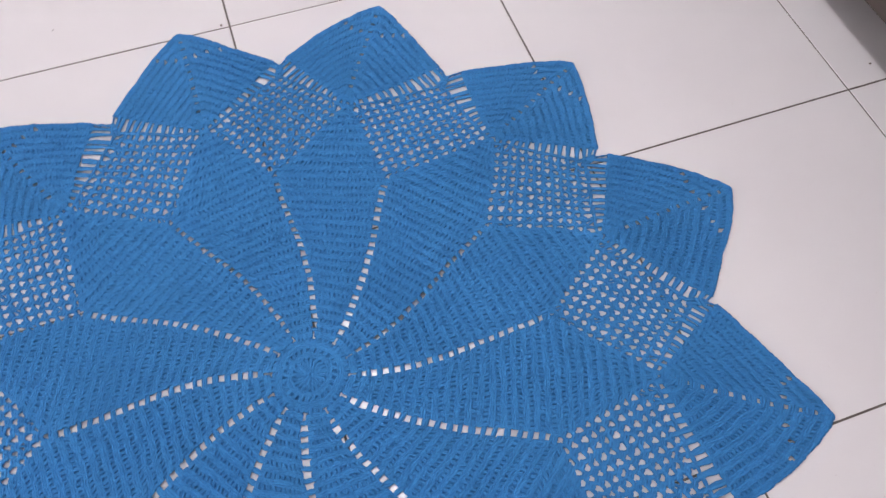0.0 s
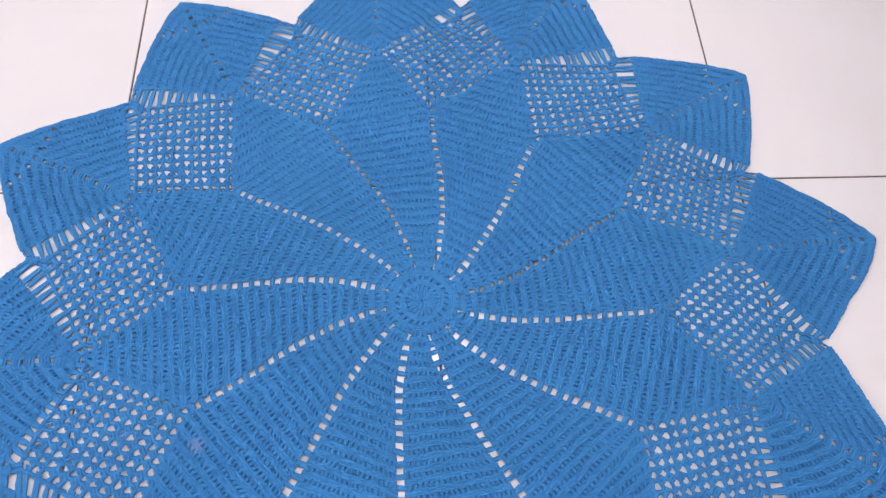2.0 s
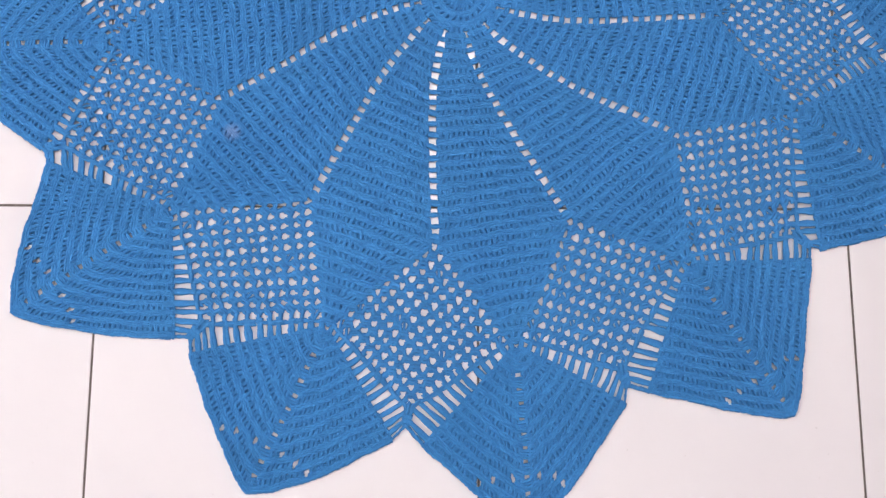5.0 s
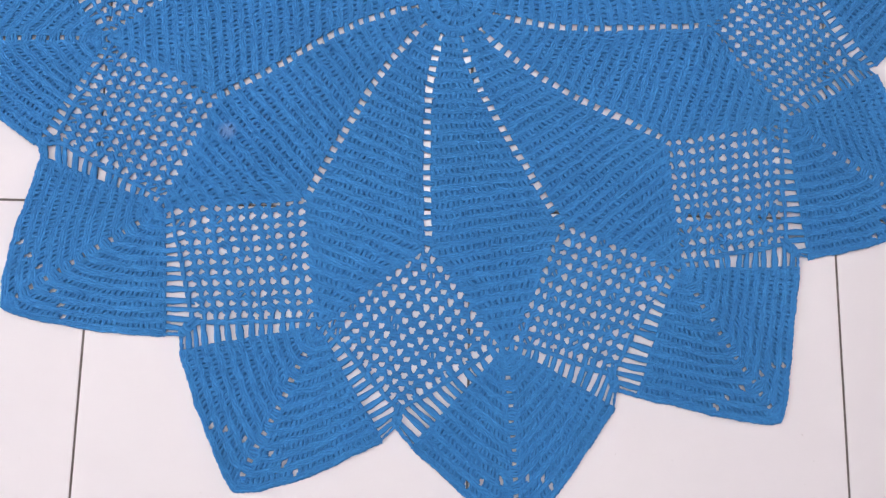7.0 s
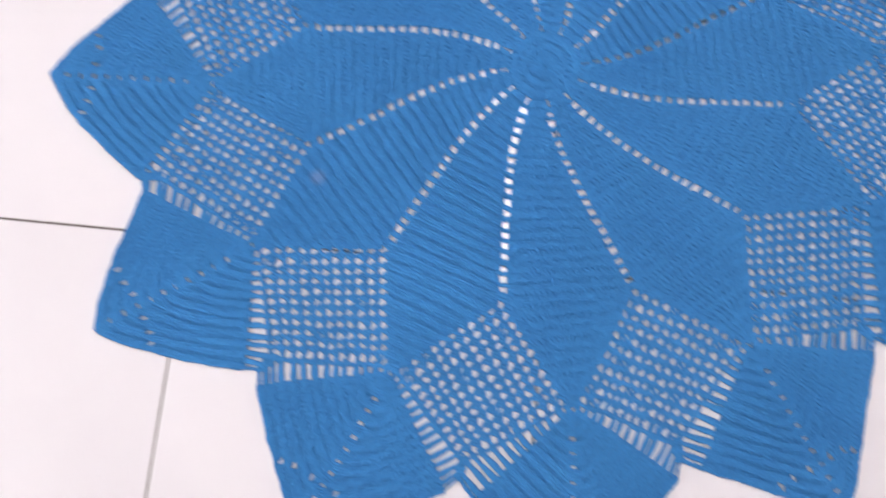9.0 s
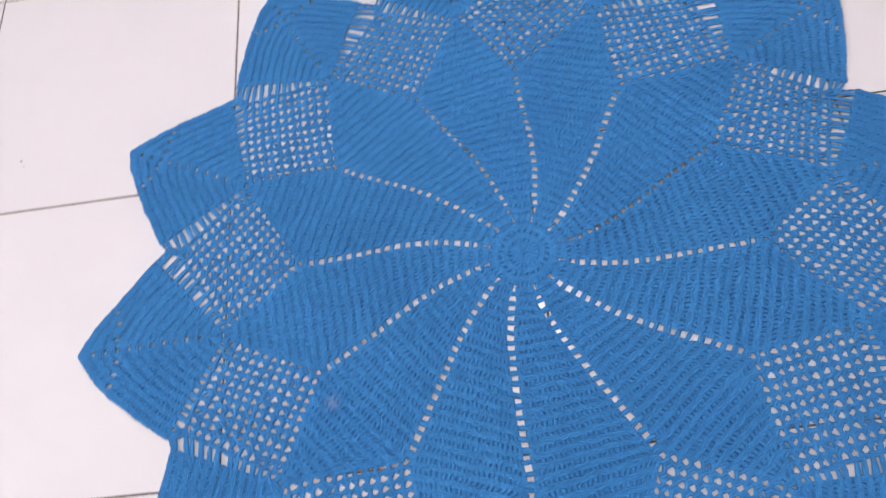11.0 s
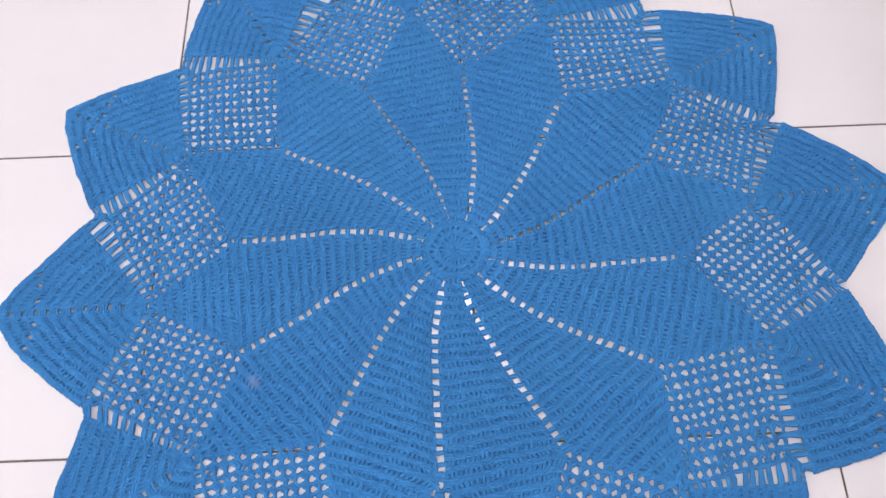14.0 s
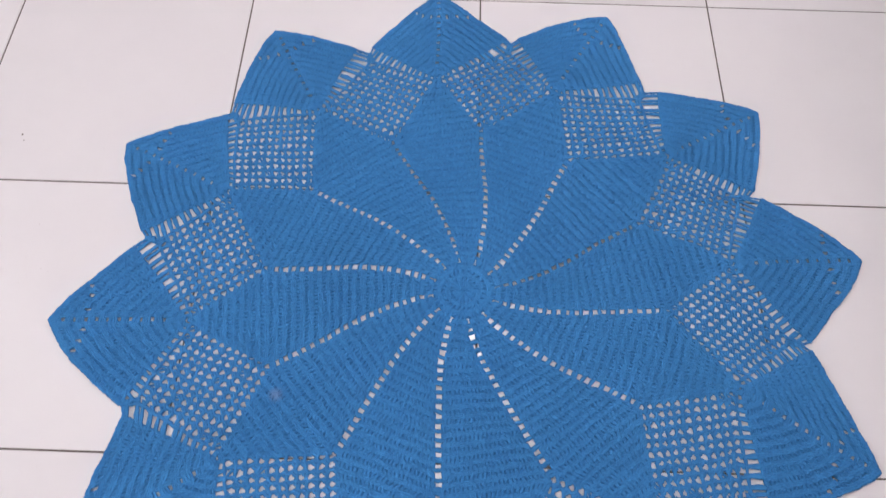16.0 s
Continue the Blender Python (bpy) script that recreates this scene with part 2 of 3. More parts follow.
# the two side corners of each petal: the one on the earlier notch, and the one on the later
EARLY_ANGLE = [109.8, 79.5, 49.1, 20.3, -8.8, -38.2, -69.1, -98.8, -128.3, -158.3, -189.2, -220.3]
EARLY_END = [0.533, 0.539, 0.543, 0.540, 0.546, 0.540, 0.542, 0.550, 0.545, 0.544, 0.544, 0.551]
LATE_ANGLE = [82.2, 53.3, 22.5, -7.0, -36.1, -65.5, -94.6, -125.1, -155.9, -185.7, -217.2, -246.4]
LATE_END = [0.534, 0.543, 0.536, 0.545, 0.543, 0.541, 0.550, 0.549, 0.542, 0.544, 0.542, 0.538]
NOTCH_ANGLE = [111.1, 80.9, 51.0, 21.6, -7.9, -36.7, -67.8, -97.1, -126.6, -157.9, -187.8, -218.1]
NOTCH_END = [0.516, 0.522, 0.523, 0.519, 0.532, 0.528, 0.523, 0.530, 0.532, 0.538, 0.528, 0.535]
HEART_ANGLE = [97.5, 68.2, 37.4, 8.3, -19.4, -50.8, -80.9, -110.7, -141.2, -171.2, -202.5, -232.1]
HEART_END = [0.437, 0.437, 0.446, 0.445, 0.445, 0.440, 0.443, 0.444, 0.442, 0.435, 0.440, 0.441]
TIGHT = [0.75, 0.85, 1.0, 0.75, 0.9, 1.0, 1.0, 1.0, 1.0, 1.0, 1.0, 0.9]
R0, ROWS_IN, ROWS_LEAF, ROWS_TIP = 0.046, 20, 9, 12
FLAT = 0.87  # how far the work is pressed flat
rng = np.random.default_rng(7)


def polar(r, a):
    a = np.radians(a)
    return CENTRE + np.stack([r * np.cos(a), r * np.sin(a)], -1)


FOLDS = [(0.07, 11.0, 0.33, 24.3, 0.0034, 0.022), (0.08, 103.0, 0.31, 114.8, 0.0012, 0.02), (0.10, 75.0, 0.31, 84.9, 0.0006, 0.02)]
WAVES = [(*rng.normal(0, 1, 2), *rng.uniform(0, 6.28, 2)) for _ in range(8)]


def settle(v):
    """Lay the flat rug down a little unevenly: small sideways pulls and low ripples."""
    x, y = v[:, 0].copy(), v[:, 1].copy()
    for i, (a, b, p, q) in enumerate(WAVES):
        f = (9, 14, 22, 35, 60, 90, 150, 220)[i]
        g = (0.0012, 0.0011, 0.0009, 0.0007, 0.0006, 0.0005, 0.0004, 0.0003)[i]
        n = math.hypot(a, b)
        a, b = a / n * f, b / n * f
        v[:, 0] += g * np.sin(a * x + b * y + p)
        v[:, 1] += g * np.sin(-b * x + a * y + q)
        if i < 4:
            v[:, 2] += (0.0003, 0.00025, 0.0002, 0.00015)[i] * (1 + np.sin(a * x + b * y + q))
    # low folds where the rug does not lie flat: start, end, height, half width
    for r0, a0, r1, a1, high, wide in FOLDS:
        p, q = polar(r0, a0), polar(r1, a1)
        d = q - p
        t = np.clip(((x - p[0]) * d[0] + (y - p[1]) * d[1]) / np.dot(d, d), 0, 1)
        off = np.hypot(x - p[0] - t * d[0], y - p[1] - t * d[1])
        v[:, 2] += high * np.exp(-(off / wide) ** 2) * np.sin(np.pi * (0.12 + 0.76 * t))
    return v


def strand(points, radius, sides=6):
    """A bent tube through points, in metres of a stitch's own cell: verts and quads. Radius may be one for each point."""
    p = np.array(points, float)
    r = np.broadcast_to(np.asarray(radius, float), (len(p),))
    d = np.gradient(p, axis=0)
    d /= np.linalg.norm(d, axis=1, keepdims=True)
    side = np.cross(d, (0, 0, 1.0))
    side /= np.linalg.norm(side, axis=1, keepdims=True) + 1e-9
    up = np.cross(side, d)
    a = np.linspace(0, 2 * np.pi, sides, endpoint=False)
    v = p[:, None] + r[:, None, None] * (np.cos(a)[None, :, None] * side[:, None] + np.sin(a)[None, :, None] * up[:, None])
    n = len(p)
    i, j = np.meshgrid(np.arange(n - 1), np.arange(sides), indexing="ij")
    k = (j + 1) % sides
    f = np.stack([i * sides + j, i * sides + k, (i + 1) * sides + k, (i + 1) * sides + j], -1).reshape(-1, 4)
    return v.reshape(-1, 3), f[:, ::-1]


def template(size, press, strands):
    """Joins strands, scales x and y to the unit cell and presses the height."""
    vs, fs, n = [], [], 0
    for pts, rad in strands:
        v, f = strand([[c / 1000 for c in q] for q in pts], np.asarray(rad) / 1000)
        vs.append(v), fs.append(f + n)
        n += len(v)
    v = np.concatenate(vs)
    return v / np.array([size[0] / 1000, size[1] / 1000, 1 / press]), np.concatenate(fs)


# tall stitch: two legs side by side, with a small deep pit beside them, under the three lying loops of its top
BAND = [([(-1.2, 7.0, 2.6), (1.9, 6.7, 3.2), (4.6, 7.0, 3.1), (7.6, 6.7, 2.6)], [1.8, 2.0, 2.0, 1.8]),
        ([(-1.2, 9.6, 2.6), (1.6, 9.9, 3.2), (4.4, 9.6, 3.2), (7.6, 10.0, 2.6)], [1.9, 2.1, 2.1, 1.9]),
        ([(-1.2, 12.5, 2.6), (1.6, 12.7, 3.2), (4.4, 12.5, 3.2), (7.6, 12.8, 2.6)], [1.9, 2.1, 2.1, 1.9])]
TALL = template((6.3, 13.8), 0.86, BAND + [
    ([(0.2, -2.4, 3.5), (0.7, 1.6, 4.0), (1.6, 5.8, 3.5)], [1.45, 1.3, 1.3]),
    ([(2.7, -2.4, 3.5), (2.7, 1.6, 3.9), (3.2, 5.8, 3.4)], [1.4, 1.2, 1.3])])
# the same stitch with its legs left out: a small open hole under the band
OPEN = template((6.3, 13.8), 0.86, BAND[1:])
# bars that bridge an open gap, in the x direction
BAR = template((10.0, 14.0), 0.72, [
    ([(-2.5, 3.8, 1.8), (2.0, 3.2, 3.0), (6.0, 3.9, 2.6), (12.5, 3.4, 1.8)], 1.7),
    ([(-2.5, 0.4, 1.8), (4.0, 0.0, 3.0), (8.0, 0.6, 2.7), (12.5, 0.0, 1.8)], 1.7),
    ([(-2.0, 2.0, 3.0), (3.0, 2.3, 4.0), (7.0, 1.6, 3.8), (12.0, 2.1, 3.0)], 1.4)])
# short thin bar between two small holes
TIE = template((8.0, 16.0), 0.8, [
    ([(-2.5, 0.2, 2.2), (2.5, -0.4, 3.2), (5.5, 0.3, 3.0), (10.5, -0.2, 2.2)], 1.9),
    ([(-2.5, 3.4, 2.2), (2.5, 3.0, 3.4), (5.5, 3.6, 3.2), (10.5, 3.1, 2.2)], 1.9),
    ([(-2.5, 6.4, 2.2), (3.0, 6.8, 3.2), (6.0, 6.2, 3.0), (10.5, 6.7, 2.2)], 1.9),
    ([(-2.5, 9.0, 2.0), (3.0, 9.4, 2.8), (6.0, 9.2, 2.7), (10.5, 9.0, 2.0)], 1.5)])
# mesh cell of the openwork panels: a knot of three slanting loops, a chain along x and a post along y
NET = [
    ([(-4.8, 2.4, 1.6), (-1.6, -1.6, 4.0), (2.4, -4.8, 1.6)], [1.6, 2.0, 1.6]),
    ([(-3.2, 5.6, 1.8), (1.3, 1.3, 4.9), (5.6, -3.2, 1.8)], [1.6, 2.0, 1.6]),
    ([(0.0, 7.2, 1.6), (4.3, 4.3, 4.0), (7.2, 0.0, 1.6)], [1.7, 2.2, 1.7]),
    ([(2.0, 0.4, 1.8), (6.0, 0.0, 2.0), (10.0, 1.0, 2.0), (15.0, 0.8, 1.8)], [2.5, 3.0, 3.0, 2.5]),
    ([(0.4, 2.0, 1.8), (0.0, 6.0, 2.0), (1.0, 10.0, 2.0), (0.8, 15.0, 1.8)], [2.5, 3.0, 3.0, 2.5])]
MESH = template((14.0, 14.0), 0.68, NET)
# a cell pulled tight, with one more strand across its hole
MESH_TIGHT = template((14.0, 14.0), 0.68, NET + [
    ([(4.0, 5.0, 1.6), (7.6, 8.4, 3.2), (11.0, 11.4, 3.0), (15.0, 14.6, 1.6)], [1.7, 2.0, 2.0, 1.7])])
# rung of the ladder between panel and petal
RUNG = template((9.0, 20.0), 0.72, [
    ([(0.6, -2.5, 2.0), (1.4, 5.0, 3.0), (0.6, 13.0, 3.0), (1.0, 22.5, 2.2)], 1.8),
    ([(2.6, -2.5, 2.0), (2.4, 6.0, 3.2), (3.2, 13.0, 2.9), (2.5, 22.5, 2.2)], 1.8)])
# two radial loops side by side, for the close rounds of the middle
RADIAL = template((6.3, 13.8), 0.8, [
    ([(0.8, -1.5, 2.6), (1.1, 4.0, 3.0), (1.3, 9.0, 3.0), (1.0, 15.0, 2.6)], 2.1),
    ([(4.0, -1.5, 2.6), (4.2, 4.0, 3.1), (4.5, 9.0, 3.0), (4.1, 15.0, 2.6)], 2.1)])
# cord along an edge, in the x direction
CORD = template((7.0, 5.0), 0.85, [
    ([(-1.4, 0.4, 1.0), (1.6, 1.2, 3.3), (4.6, 2.0, 3.3), (7.6, 2.8, 1.0)], [1.5, 1.9, 1.9, 1.5]),
    ([(-0.6, 3.6, 1.0), (2.4, 3.8, 2.7), (5.4, 3.2, 2.7), (8.4, 2.4, 1.0)], [1.4, 1.7, 1.7, 1.4])])


class Cloth:
    """Collects cells for one part of the rug: four corners each, filled with a stitch."""

    def __init__(self):
        self.v, self.f, self.n = [], [], 0

    def raw(self, v, f):
        self.v.append(v), self.f.append(f + self.n)
        self.n += len(v)

    def cells(self, shape, p00, p10, p01, p11, jitter=0.05, mirror=None, lift=0.0):
        tv, tf = shape
        p00, p10, p01, p11 = (np.asarray(p, float).reshape(-1, 2) for p in (p00, p10, p01, p11))
        n = len(p00)
        u = tv[None, :, 0] + rng.normal(0, jitter, (n, 1))
        w = tv[None, :, 1] * (1 + rng.normal(0, jitter, (n, 1))) + rng.normal(0, jitter * 0.4, (n, 1))
        w = w + rng.normal(0, jitter, (n, 1)) * (u - 0.5)
        if mirror is not None:
            u = np.where(np.asarray(mirror)[:, None], 1 - u, u)
        u, w = u[..., None], w[..., None]
        xy = (p00[:, None] * (1 - u) + p10[:, None] * u) * (1 - w) + (p01[:, None] * (1 - u) + p11[:, None] * u) * w
        z = np.broadcast_to(tv[None, :, 2], xy.shape[:2]) * FLAT * (1 + rng.normal(0, 0.07, (n, 1))) + lift
        v = np.concatenate([xy, z[..., None]], -1).reshape(-1, 3)
        f = tf[None] + (np.arange(n) * len(tv))[:, None, None]
        self.raw(v, f.reshape(-1, 4))

    def backing(self, p00, p10, p01, p11, z=0.0005):
        # added yarn sheet, hides the white floor so that stitch gaps look shaded
        p = np.stack([np.asarray(q, float).reshape(-1, 2) for q in (p00, p10, p11, p01)], 1)
        n = len(p)
        v = np.concatenate([p.reshape(-1, 2), np.full((n * 4, 1), z)], 1)
        self.raw(v, np.arange(n * 4).reshape(n, 4))

    def row(self, a0, b0, a1, b1, count, mirror=False, shape=None, back=True, jitter=0.035):
        """One row of stitches from line a0-b0 (foot) to a1-b1 (top)."""
        s = np.linspace(0, 1, count + 1)[:, None]
        foot, top = a0 + (b0 - a0) * s, a1 + (b1 - a1) * s
        self.cells(shape or TALL, foot[:-1], foot[1:], top[:-1], top[1:], jitter, np.full(count, mirror))
        if back:
            self.backing(foot[:-1], foot[1:], top[:-1], top[1:])

    def done(self, name, parent, label=""):
        v = settle(np.concatenate(self.v))
        return array_part(name, v, np.concatenate(self.f), YARN, parent, label)


def spoke_at(k, r):
    """A point on spoke k: the gaps curl a little on their way out."""
    r = np.asarray(r, float)
    end = SPOKE_END[k % 12]
    turn = -17.0 * np.clip((end - r) / (end - 0.045), 0, 1) ** 1.6
    a = SPOKE_ANGLE[k % 12] - 360 * (k // 12) + turn
    return polar(r, a)


def heart(k):
    """The point where leaf k ends and its outer petal begins."""
    return polar(HEART_END[k % 12], HEART_ANGLE[k % 12])


def toward(a, b, metres):
    d = b - a
    return a + d / np.linalg.norm(d) * metres


# swell of the two outer edges of each petal
BULGE = [(0.006, 0.002), (0.008, 0.0035), (0.0055, 0.003), (0.0055, 0.0035), (0.0025, 0.006), (0.003, 0.0025),
         (0.007, 0.004), (0.006, 0.004), (0.008, 0.004), (0.008, 0.0035), (0.006, 0.003), (0.008, 0.0045)]
GAP = 0.0061  # half the width of a spoke's gap


def leaf(k, rug):
    """A solid leaf between two spokes, worked in straight rows from the middle outwards."""
    cloth = Cloth()
    w0, w1 = GAP * TIGHT[k], GAP * TIGHT[(k + 1) % 12]
    e0, e1 = SPOKE_END[k], SPOKE_END[(k + 1) % 12]
    t = np.linspace(0, 1, ROWS_IN + 1)
    left = spoke_at(k, R0 + (e0 - R0) * t)
    right = spoke_at(k + 1, R0 + (e1 - R0) * t)
    grow = np.clip(t * 8 + 0.2, 0.4, 1)
    a = np.array([toward(p, q, w0 * g) for p, q, g in zip(left, right, grow)])
    b = np.array([toward(q, p, w1 * g) for p, q, g in zip(left, right, grow)])
    h = heart(k)
    s = np.linspace(0, 1, ROWS_LEAF + 1)[1:, None]
    tip_a, tip_b = toward(h, a[-1], 0.004), toward(h, b[-1], 0.004)
    a = np.concatenate([a, a[-1] + (tip_a - a[-1]) * s])
    b = np.concatenate([b, b[-1] + (tip_b - b[-1]) * s])
    for i in range(len(a) - 1):
        width = (np.linalg.norm(a[i] - b[i]) + np.linalg.norm(a[i + 1] - b[i + 1])) / 2
        cloth.row(a[i], b[i], a[i + 1], b[i + 1], max(2, round(width / 0.0063)), i % 2 == 1)
    cloth.done("leaf_panel", rug)
    return a, b


def spoke(k, rug, left_edge, right_edge):
    """The bars that bridge the gap between two leaves. left_edge: the side of the earlier leaf."""
    n = ROWS_IN
    for i in range(1, n):
        cloth = Cloth()
        p, q = left_edge[i], right_edge[i]
        p1, q1 = left_edge[i + 1], right_edge[i + 1]
        m = rng.uniform(0.85, 1.25)
        cloth.cells(BAR, p[None], q[None], p[None] + (p1 - p) * m, q[None] + (q1 - q) * m, 0.06)
        cloth.done("gap_bar", rug)


def mesh_panel(k, rug):
    """Openwork square that carries on from spoke k."""
    cloth = Cloth()
    s = spoke_at(k, SPOKE_END[k] - 0.015)
    out = polar(NOTCH_END[k] - 0.023, NOTCH_ANGLE[k] + 0.3)
    ccw, cw = heart(k - 1), heart(k)
    pl, pr = toward(ccw, s, 0.012), toward(cw, s, 0.012)
    n = 11
    u, w = np.meshgrid(np.linspace(0, 1, n + 1), np.linspace(0, 1, n + 1), indexing="ij")
    u, w = u[..., None], w[..., None]
    g = (s * (1 - u) + pl * u) * (1 - w) + (pr * (1 - u) + out * u) * w
    g[1:-1, 1:-1] += rng.normal(0, 0.0008, g[1:-1, 1:-1].shape)
    i, j = np.meshgrid(np.arange(n), np.arange(n), indexing="ij")
    # cells close up towards the two hearts
    shut = rng.random((n, n)) < 0.04 + 0.9 * np.clip((np.abs(i - j) - 7.5) / 4, 0, 1)
    for pick, shape in ((~shut, MESH), (shut, MESH_TIGHT)):
        cloth.cells(shape, g[:-1, :-1][pick], g[1:, :-1][pick], g[:-1, 1:][pick], g[1:, 1:][pick], 0.022)
    # closing chain on the two outer sides
    cloth.row(pl, out, pl + (pl - s) * 0.03, out + (out - pr) * 0.04, 12, shape=CORD, back=False, jitter=0.12)
    cloth.row(pr, out, pr + (pr - s) * 0.03, out + (out - pl) * 0.04, 12, shape=CORD, back=False, jitter=0.12)
    notch = polar(NOTCH_END[k], NOTCH_ANGLE[k])
    d = (pl - pr) / np.linalg.norm(pl - pr)
    cloth.row(out + d * 0.007, out - d * 0.007, notch + d * 0.0035, notch - d * 0.0035, 2)
    tagged(cloth.done("openwork_panel", rug, "open mesh of blue yarn with small holes"), kind="stuff")
    return pl, pr, out, notch


def ladder(inner0, inner1, inner2, outer0, outer1, rug):
    """Rungs between an openwork panel's side (inner0, its corner inner1, the notch inner2) and a petal's side."""
    n = 13
    s = np.linspace(0, 1, n + 1)
    t = s[:, None]
    a = np.where(t < 0.86, inner0 + (inner1 - inner0) * t / 0.86, inner1 + (inner2 - inner1) * (t - 0.86) / 0.14)
    b = outer0 + (outer1 - outer0) * t
    a[1:-1] += rng.normal(0, 0.0008, a[1:-1].shape)
    b[1:-1] += rng.normal(0, 0.0008, b[1:-1].shape)
    for i in range(n):
        cloth = Cloth()
        cloth.cells(RUNG, a[i], a[i + 1], b[i], b[i + 1], 0.09)
        if i == n - 1:
            # the last rung closes the edge of the rug
            out = (inner2 - inner1) / np.linalg.norm(inner2 - inner1) * 0.004
            steps = a[-1] + (b[-1] - a[-1]) * np.linspace(-0.1, 1.1, 4)[:, None]
            cord = Cloth()
            cord.cells(CORD, steps[:-1] - out, steps[1:] - out, steps[:-1] + out * 0.3, steps[1:] + out * 0.3, 0.04)
            cord.done("edge_cord", rug)
        cloth.done("rung", rug)


def petal_points(k):
    h = heart(k)
    tip = polar(TIP_END[k] - 0.0005, TIP_ANGLE[k])
    q0, q1 = polar(EARLY_END[k] - 0.0005, EARLY_ANGLE[k]), polar(LATE_END[k] - 0.0005, LATE_ANGLE[k])
    return h, tip, q0, q1


def petal(k, rug):
    """Outer petal, worked in bent rows that turn on its middle line, with a line of holes and a cross near its tip."""
    cloth = Cloth()
    h, tip, q0, q1 = petal_points(k)
    start = toward(h, tip, 0.003)
    axis = (tip - h) / np.linalg.norm(tip - h)
    reach = np.linalg.norm(tip - h)
    for q, flip in ((q0, 0), (q1, 1)):
        foot = toward(h, q, 0.003)
        along = (tip - q) / np.linalg.norm(tip - q)
        out = np.array([-along[1], along[0]])
        if np.dot(out, q - h) < 0:
            out = -out
        set_back = reach - np.dot(q - h, axis)

        def line(u, s, hole, foot=foot, q=q, out=out, flip=flip):
            """Points at the shares s along the row that lies at u: 0 the foot, 1 the outer edge."""
            a, b = foot + (q - foot) * u, start + (tip - start) * u
            b = toward(b, a, min(hole, 0.4 * np.linalg.norm(a - b)))
            s = np.asarray(s)[:, None]
            blunt = axis * 0.0035 * u ** 4 * np.clip((s - 0.78) / 0.22, 0, 1) ** 2
            return a + (b - a) * s + out * BULGE[k][flip] * u * 4 * s ** 1.2 * (1 - s ** 1.2) - blunt

        for i in range(ROWS_TIP):
            u0, u1 = i / ROWS_TIP, (i + 1) / ROWS_TIP
            hole = 0.0060 if 1 <= i < 11 else 0.0005
            width = np.linalg.norm(q - tip) * (u0 + u1) / 2
            count = max(2, round(width / 0.0063))
            s = np.linspace(0, 1, count + 1)
            keep = np.ones(count, bool)
            um = (u0 + u1) / 2
            if um > 0.75:
                at = (um - 0.735) * reach / (um * set_back)
                keep[int(np.clip((1 - at) * count, 0, count - 1))] = False
            f0, t0 = line(u0, s, hole), line(u1, s, hole)
            sel = (f0[:-1][keep], f0[1:][keep], t0[:-1][keep], t0[1:][keep])
            cloth.cells(TALL, *sel, 0.035, np.full(keep.sum(), (i + flip) % 2 == 1))
            cloth.backing(*sel)
            for j in np.where(~keep)[0]:
                cloth.cells(OPEN, f0[j], f0[j + 1], t0[j], t0[j + 1], 0.03)
        n = max(3, round(np.linalg.norm(tip - q) / 0.007))
        rim = line(1.0, np.linspace(0, 1, n + 1), 0)
        cloth.cells(CORD, rim[:-1] - out * 0.003, rim[1:] - out * 0.003, rim[:-1] + out * 0.0012, rim[1:] + out * 0.0012, 0.05)
        n = max(3, round(np.linalg.norm(foot - q) / 0.007))
        side = foot + (q - foot) * np.linspace(0, 1, n + 1)[:, None]
        away = (q - foot) / np.linalg.norm(q - foot)
        nrm = np.array([-away[1], away[0]])
        if np.dot(nrm, tip - q) > 0:
            nrm = -nrm
        cloth.cells(CORD, side[:-1], side[1:], side[:-1] + nrm * 0.004, side[1:] + nrm * 0.004, 0.05)
    n = ROWS_TIP
    mid = start + (tip - axis * 0.005 - start) * np.linspace(0, 1, n + 1)[:, None]
    across = np.array([-axis[1], axis[0]]) * 0.006
    cloth.cells(TIE, mid[:-1] + across, mid[:-1] - across, mid[1:] + across, mid[1:] - across, 0.06)
    cloth.done("outer_petal", rug)


def medallion(rug):
    """The round start of the work: two close rounds of stitches about a small hole."""
    cloth = Cloth()
    for r0, r1, n, shape in ((0.0035, 0.0175, 12, RADIAL), (0.0175, 0.0310, 20, TALL), (0.0305, 0.0440, 24, TALL), (0.0432, 0.0485, 40, CORD)):
        a = np.linspace(0, 360, n + 1) + r0 * 1000
        p0, p1 = polar(np.full(n + 1, r0), -a), polar(np.full(n + 1, r1), -a)
        cloth.cells(shape, p0[:-1], p0[1:], p1[:-1], p1[1:], 0.04)
        if shape is not CORD:
            cloth.backing(p0[:-1], p0[1:], p1[:-1], p1[1:])
    # added sheet under the centre hole, so that it looks dark
    ring = polar(np.full(9, 0.005), np.linspace(0, 360, 9))
    cloth.backing(ring[0:7:2], ring[1:8:2], np.repeat(CENTRE[None], 4, 0), ring[2:9:2], 0.0004)
    cloth.done("middle_round", rug)


def crochet_rug():
    rug = new("crochet_rug")
    tagged(rug, "blue crocheted cotton rug, twelve-petalled flower lying on white tiles", "rug")
    medallion(rug)
    edges = [leaf(k, rug) for k in range(12)]
    for k in range(12):
        spoke(k, rug, edges[k - 1][1], edges[k][0])
    panels = [mesh_panel(k, rug) for k in range(12)]
    for k in range(12):
        petal(k, rug)
    for k in range(12):
        pl, pr, out, notch = panels[k]
        h, tip, q0, q1 = petal_points(k)
        ladder(pr, out, notch, toward(h, q0, 0.003), q0, rug)
        h, tip, q0, q1 = petal_points((k - 1) % 12)
        ladder(pl, out, notch, toward(h, q1, 0.003), q1, rug)


crochet_rug()


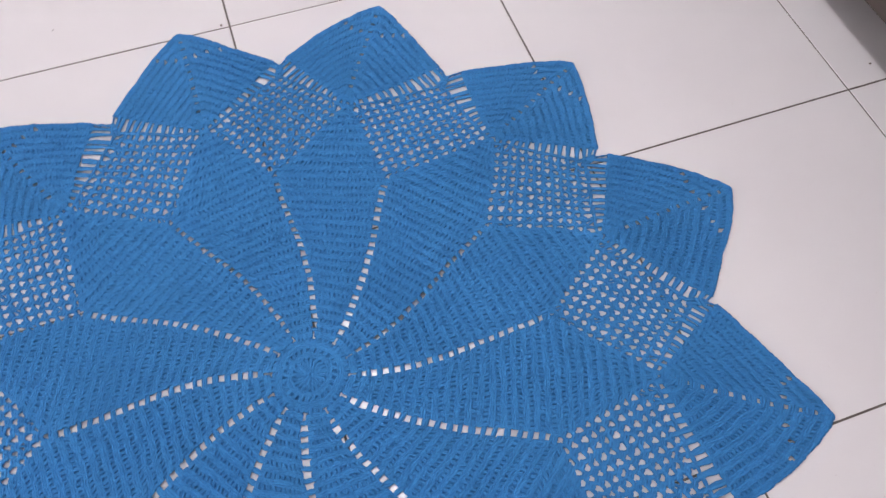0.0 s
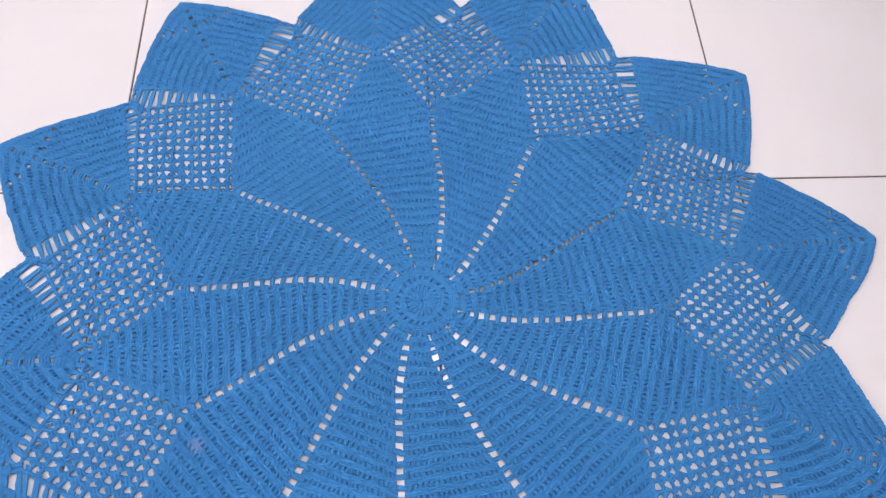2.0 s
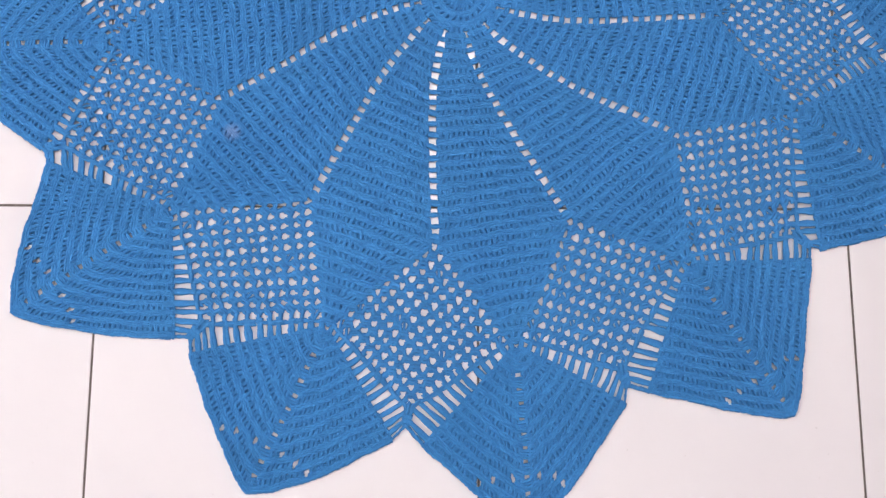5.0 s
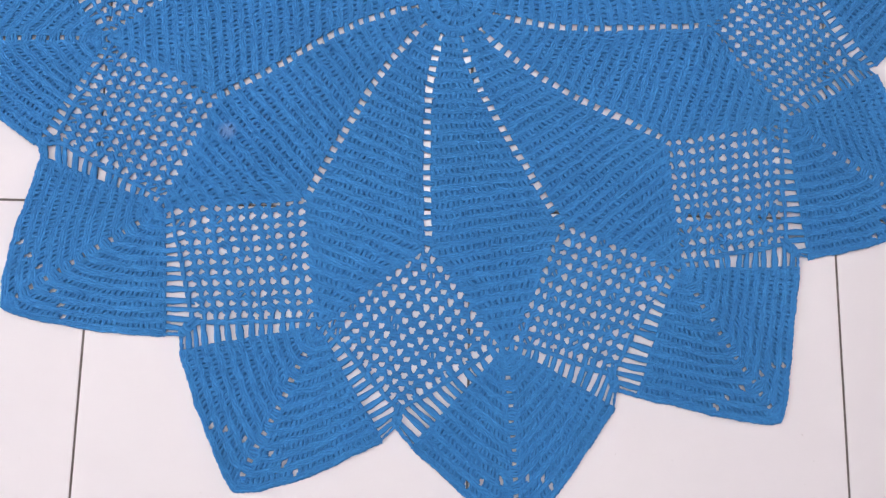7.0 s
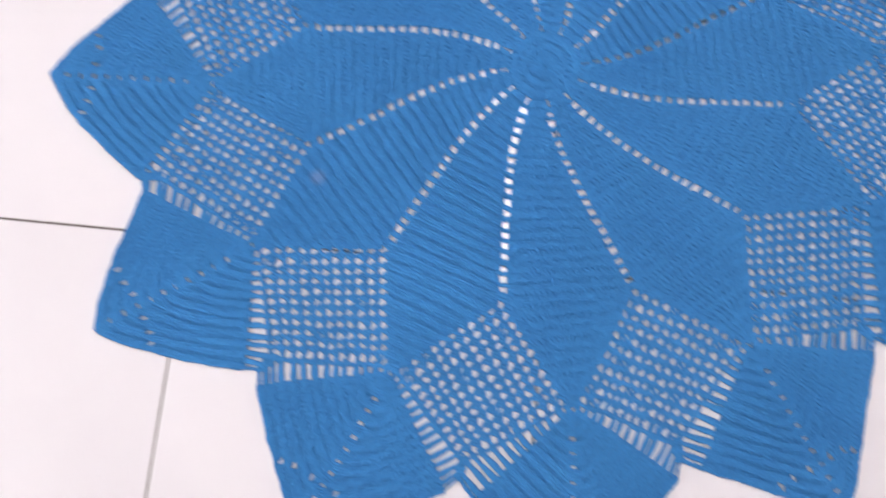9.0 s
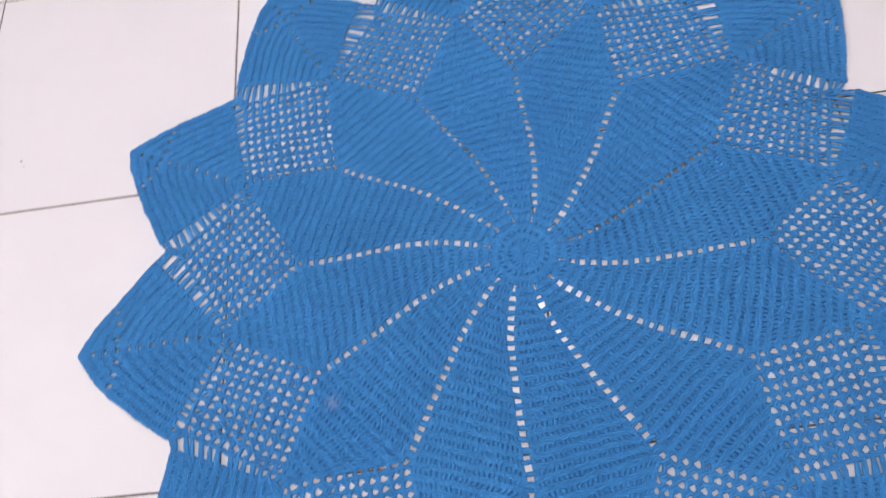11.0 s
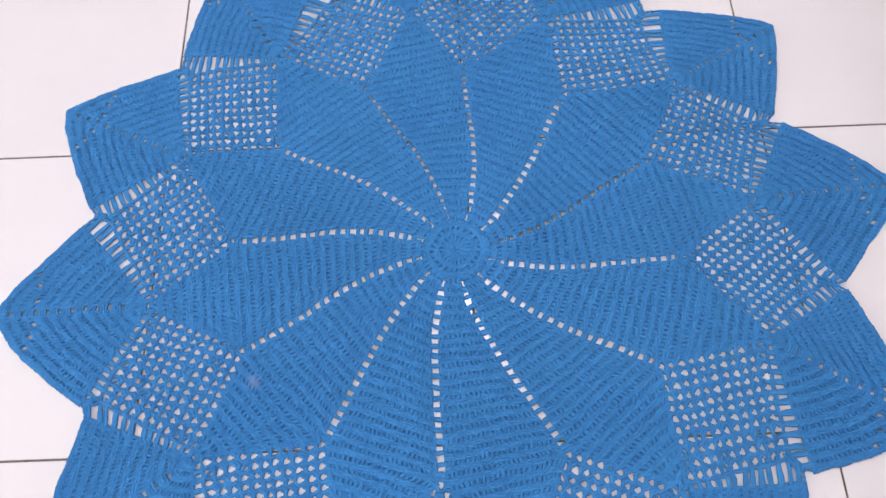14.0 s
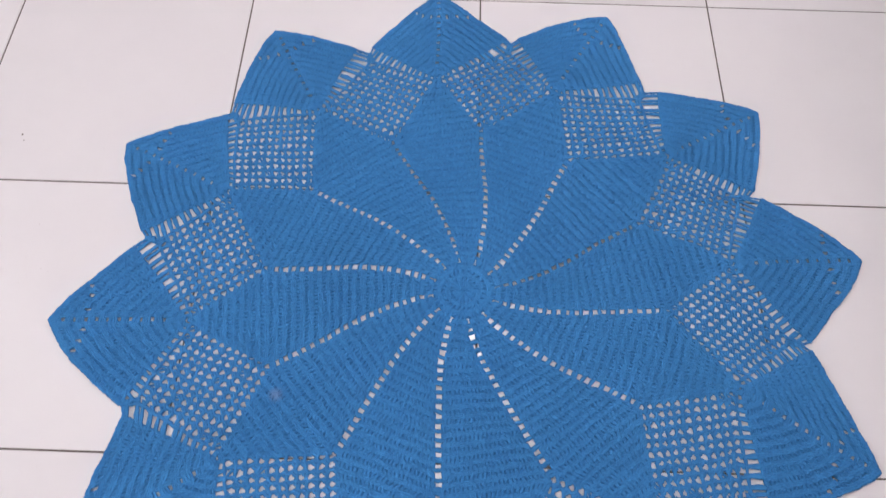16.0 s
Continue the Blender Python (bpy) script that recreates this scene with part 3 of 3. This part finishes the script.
# ---------------------------------------------------------------- floor tiles
def floor_tiles():
    half = (TILE_SIZE - JOINT) / 2
    bm = bmesh.new()
    rim = 0.0006
    rings = [[bm.verts.new((sx * (half - d), sy * (half - d), z)) for sx, sy in ((-1, -1), (1, -1), (1, 1), (-1, 1))]
             for d, z in ((0, -0.008), (0, -rim), (rim * 0.4, -rim * 0.3), (rim * 1.4, 0))]
    for lo, hi in zip(rings, rings[1:]):
        for i in range(4):
            bm.faces.new((lo[i], lo[(i + 1) % 4], hi[(i + 1) % 4], hi[i]))
    bm.faces.new(rings[-1])
    me = bpy.data.meshes.new("tile")
    bm.to_mesh(me)
    bm.free()
    me.materials.append(TILE)
    ground = bpy.data.objects["floor"]
    for i in range(-4, 5):
        for j in range(-4, 7):
            x, y = (i + 0.5) * TILE_SIZE, (j + 0.5) * TILE_SIZE
            if X_LO <= x - 0.2 and x + 0.2 <= X_HI + 0.05 and Y_LO <= y - 0.2 and y + 0.2 <= Y_HI + 0.05:
                ob = new("tile", me)
                ob.parent = ground
                ob.location = (x + random.uniform(-0.0004, 0.0004), y + random.uniform(-0.0004, 0.0004), random.uniform(-0.0003, 0))


floor_tiles()


# ---------------------------------------------------------------- crumbs on the tiles
def crumb(x, y, size, turn):
    bm = bmesh.new()
    bmesh.ops.create_icosphere(bm, subdivisions=2, radius=size)
    for v in bm.verts:
        v.co *= 1 + 0.35 * noise.noise(v.co * 900 + Vector((x, y, 0)) * 40)
        v.co.z = max(0.0, v.co.z * 0.6 + size * 0.4)
    ob = part("crumb", bm, CRUMB, None)
    ob.matrix_world = pose(x, y, 0, 0, 0, turn)
    tagged(ob, "tiny grey brown crumb lying on a tile", "crumb", "crumbs on the floor")


CRUMB = plain_material("grey_brown_dust", (0.16, 0.13, 0.12), 0.9)
for x, y, size, turn in ((-0.36, 0.544, 0.0016, 20), (-0.354, 0.532, 0.0009, 70), (1.414, 0.485, 0.0019, 130), (0.172, 0.984, 0.0012, 45), (0.437, 0.9055, 0.0022, 10)):
    crumb(x, y, size, turn)
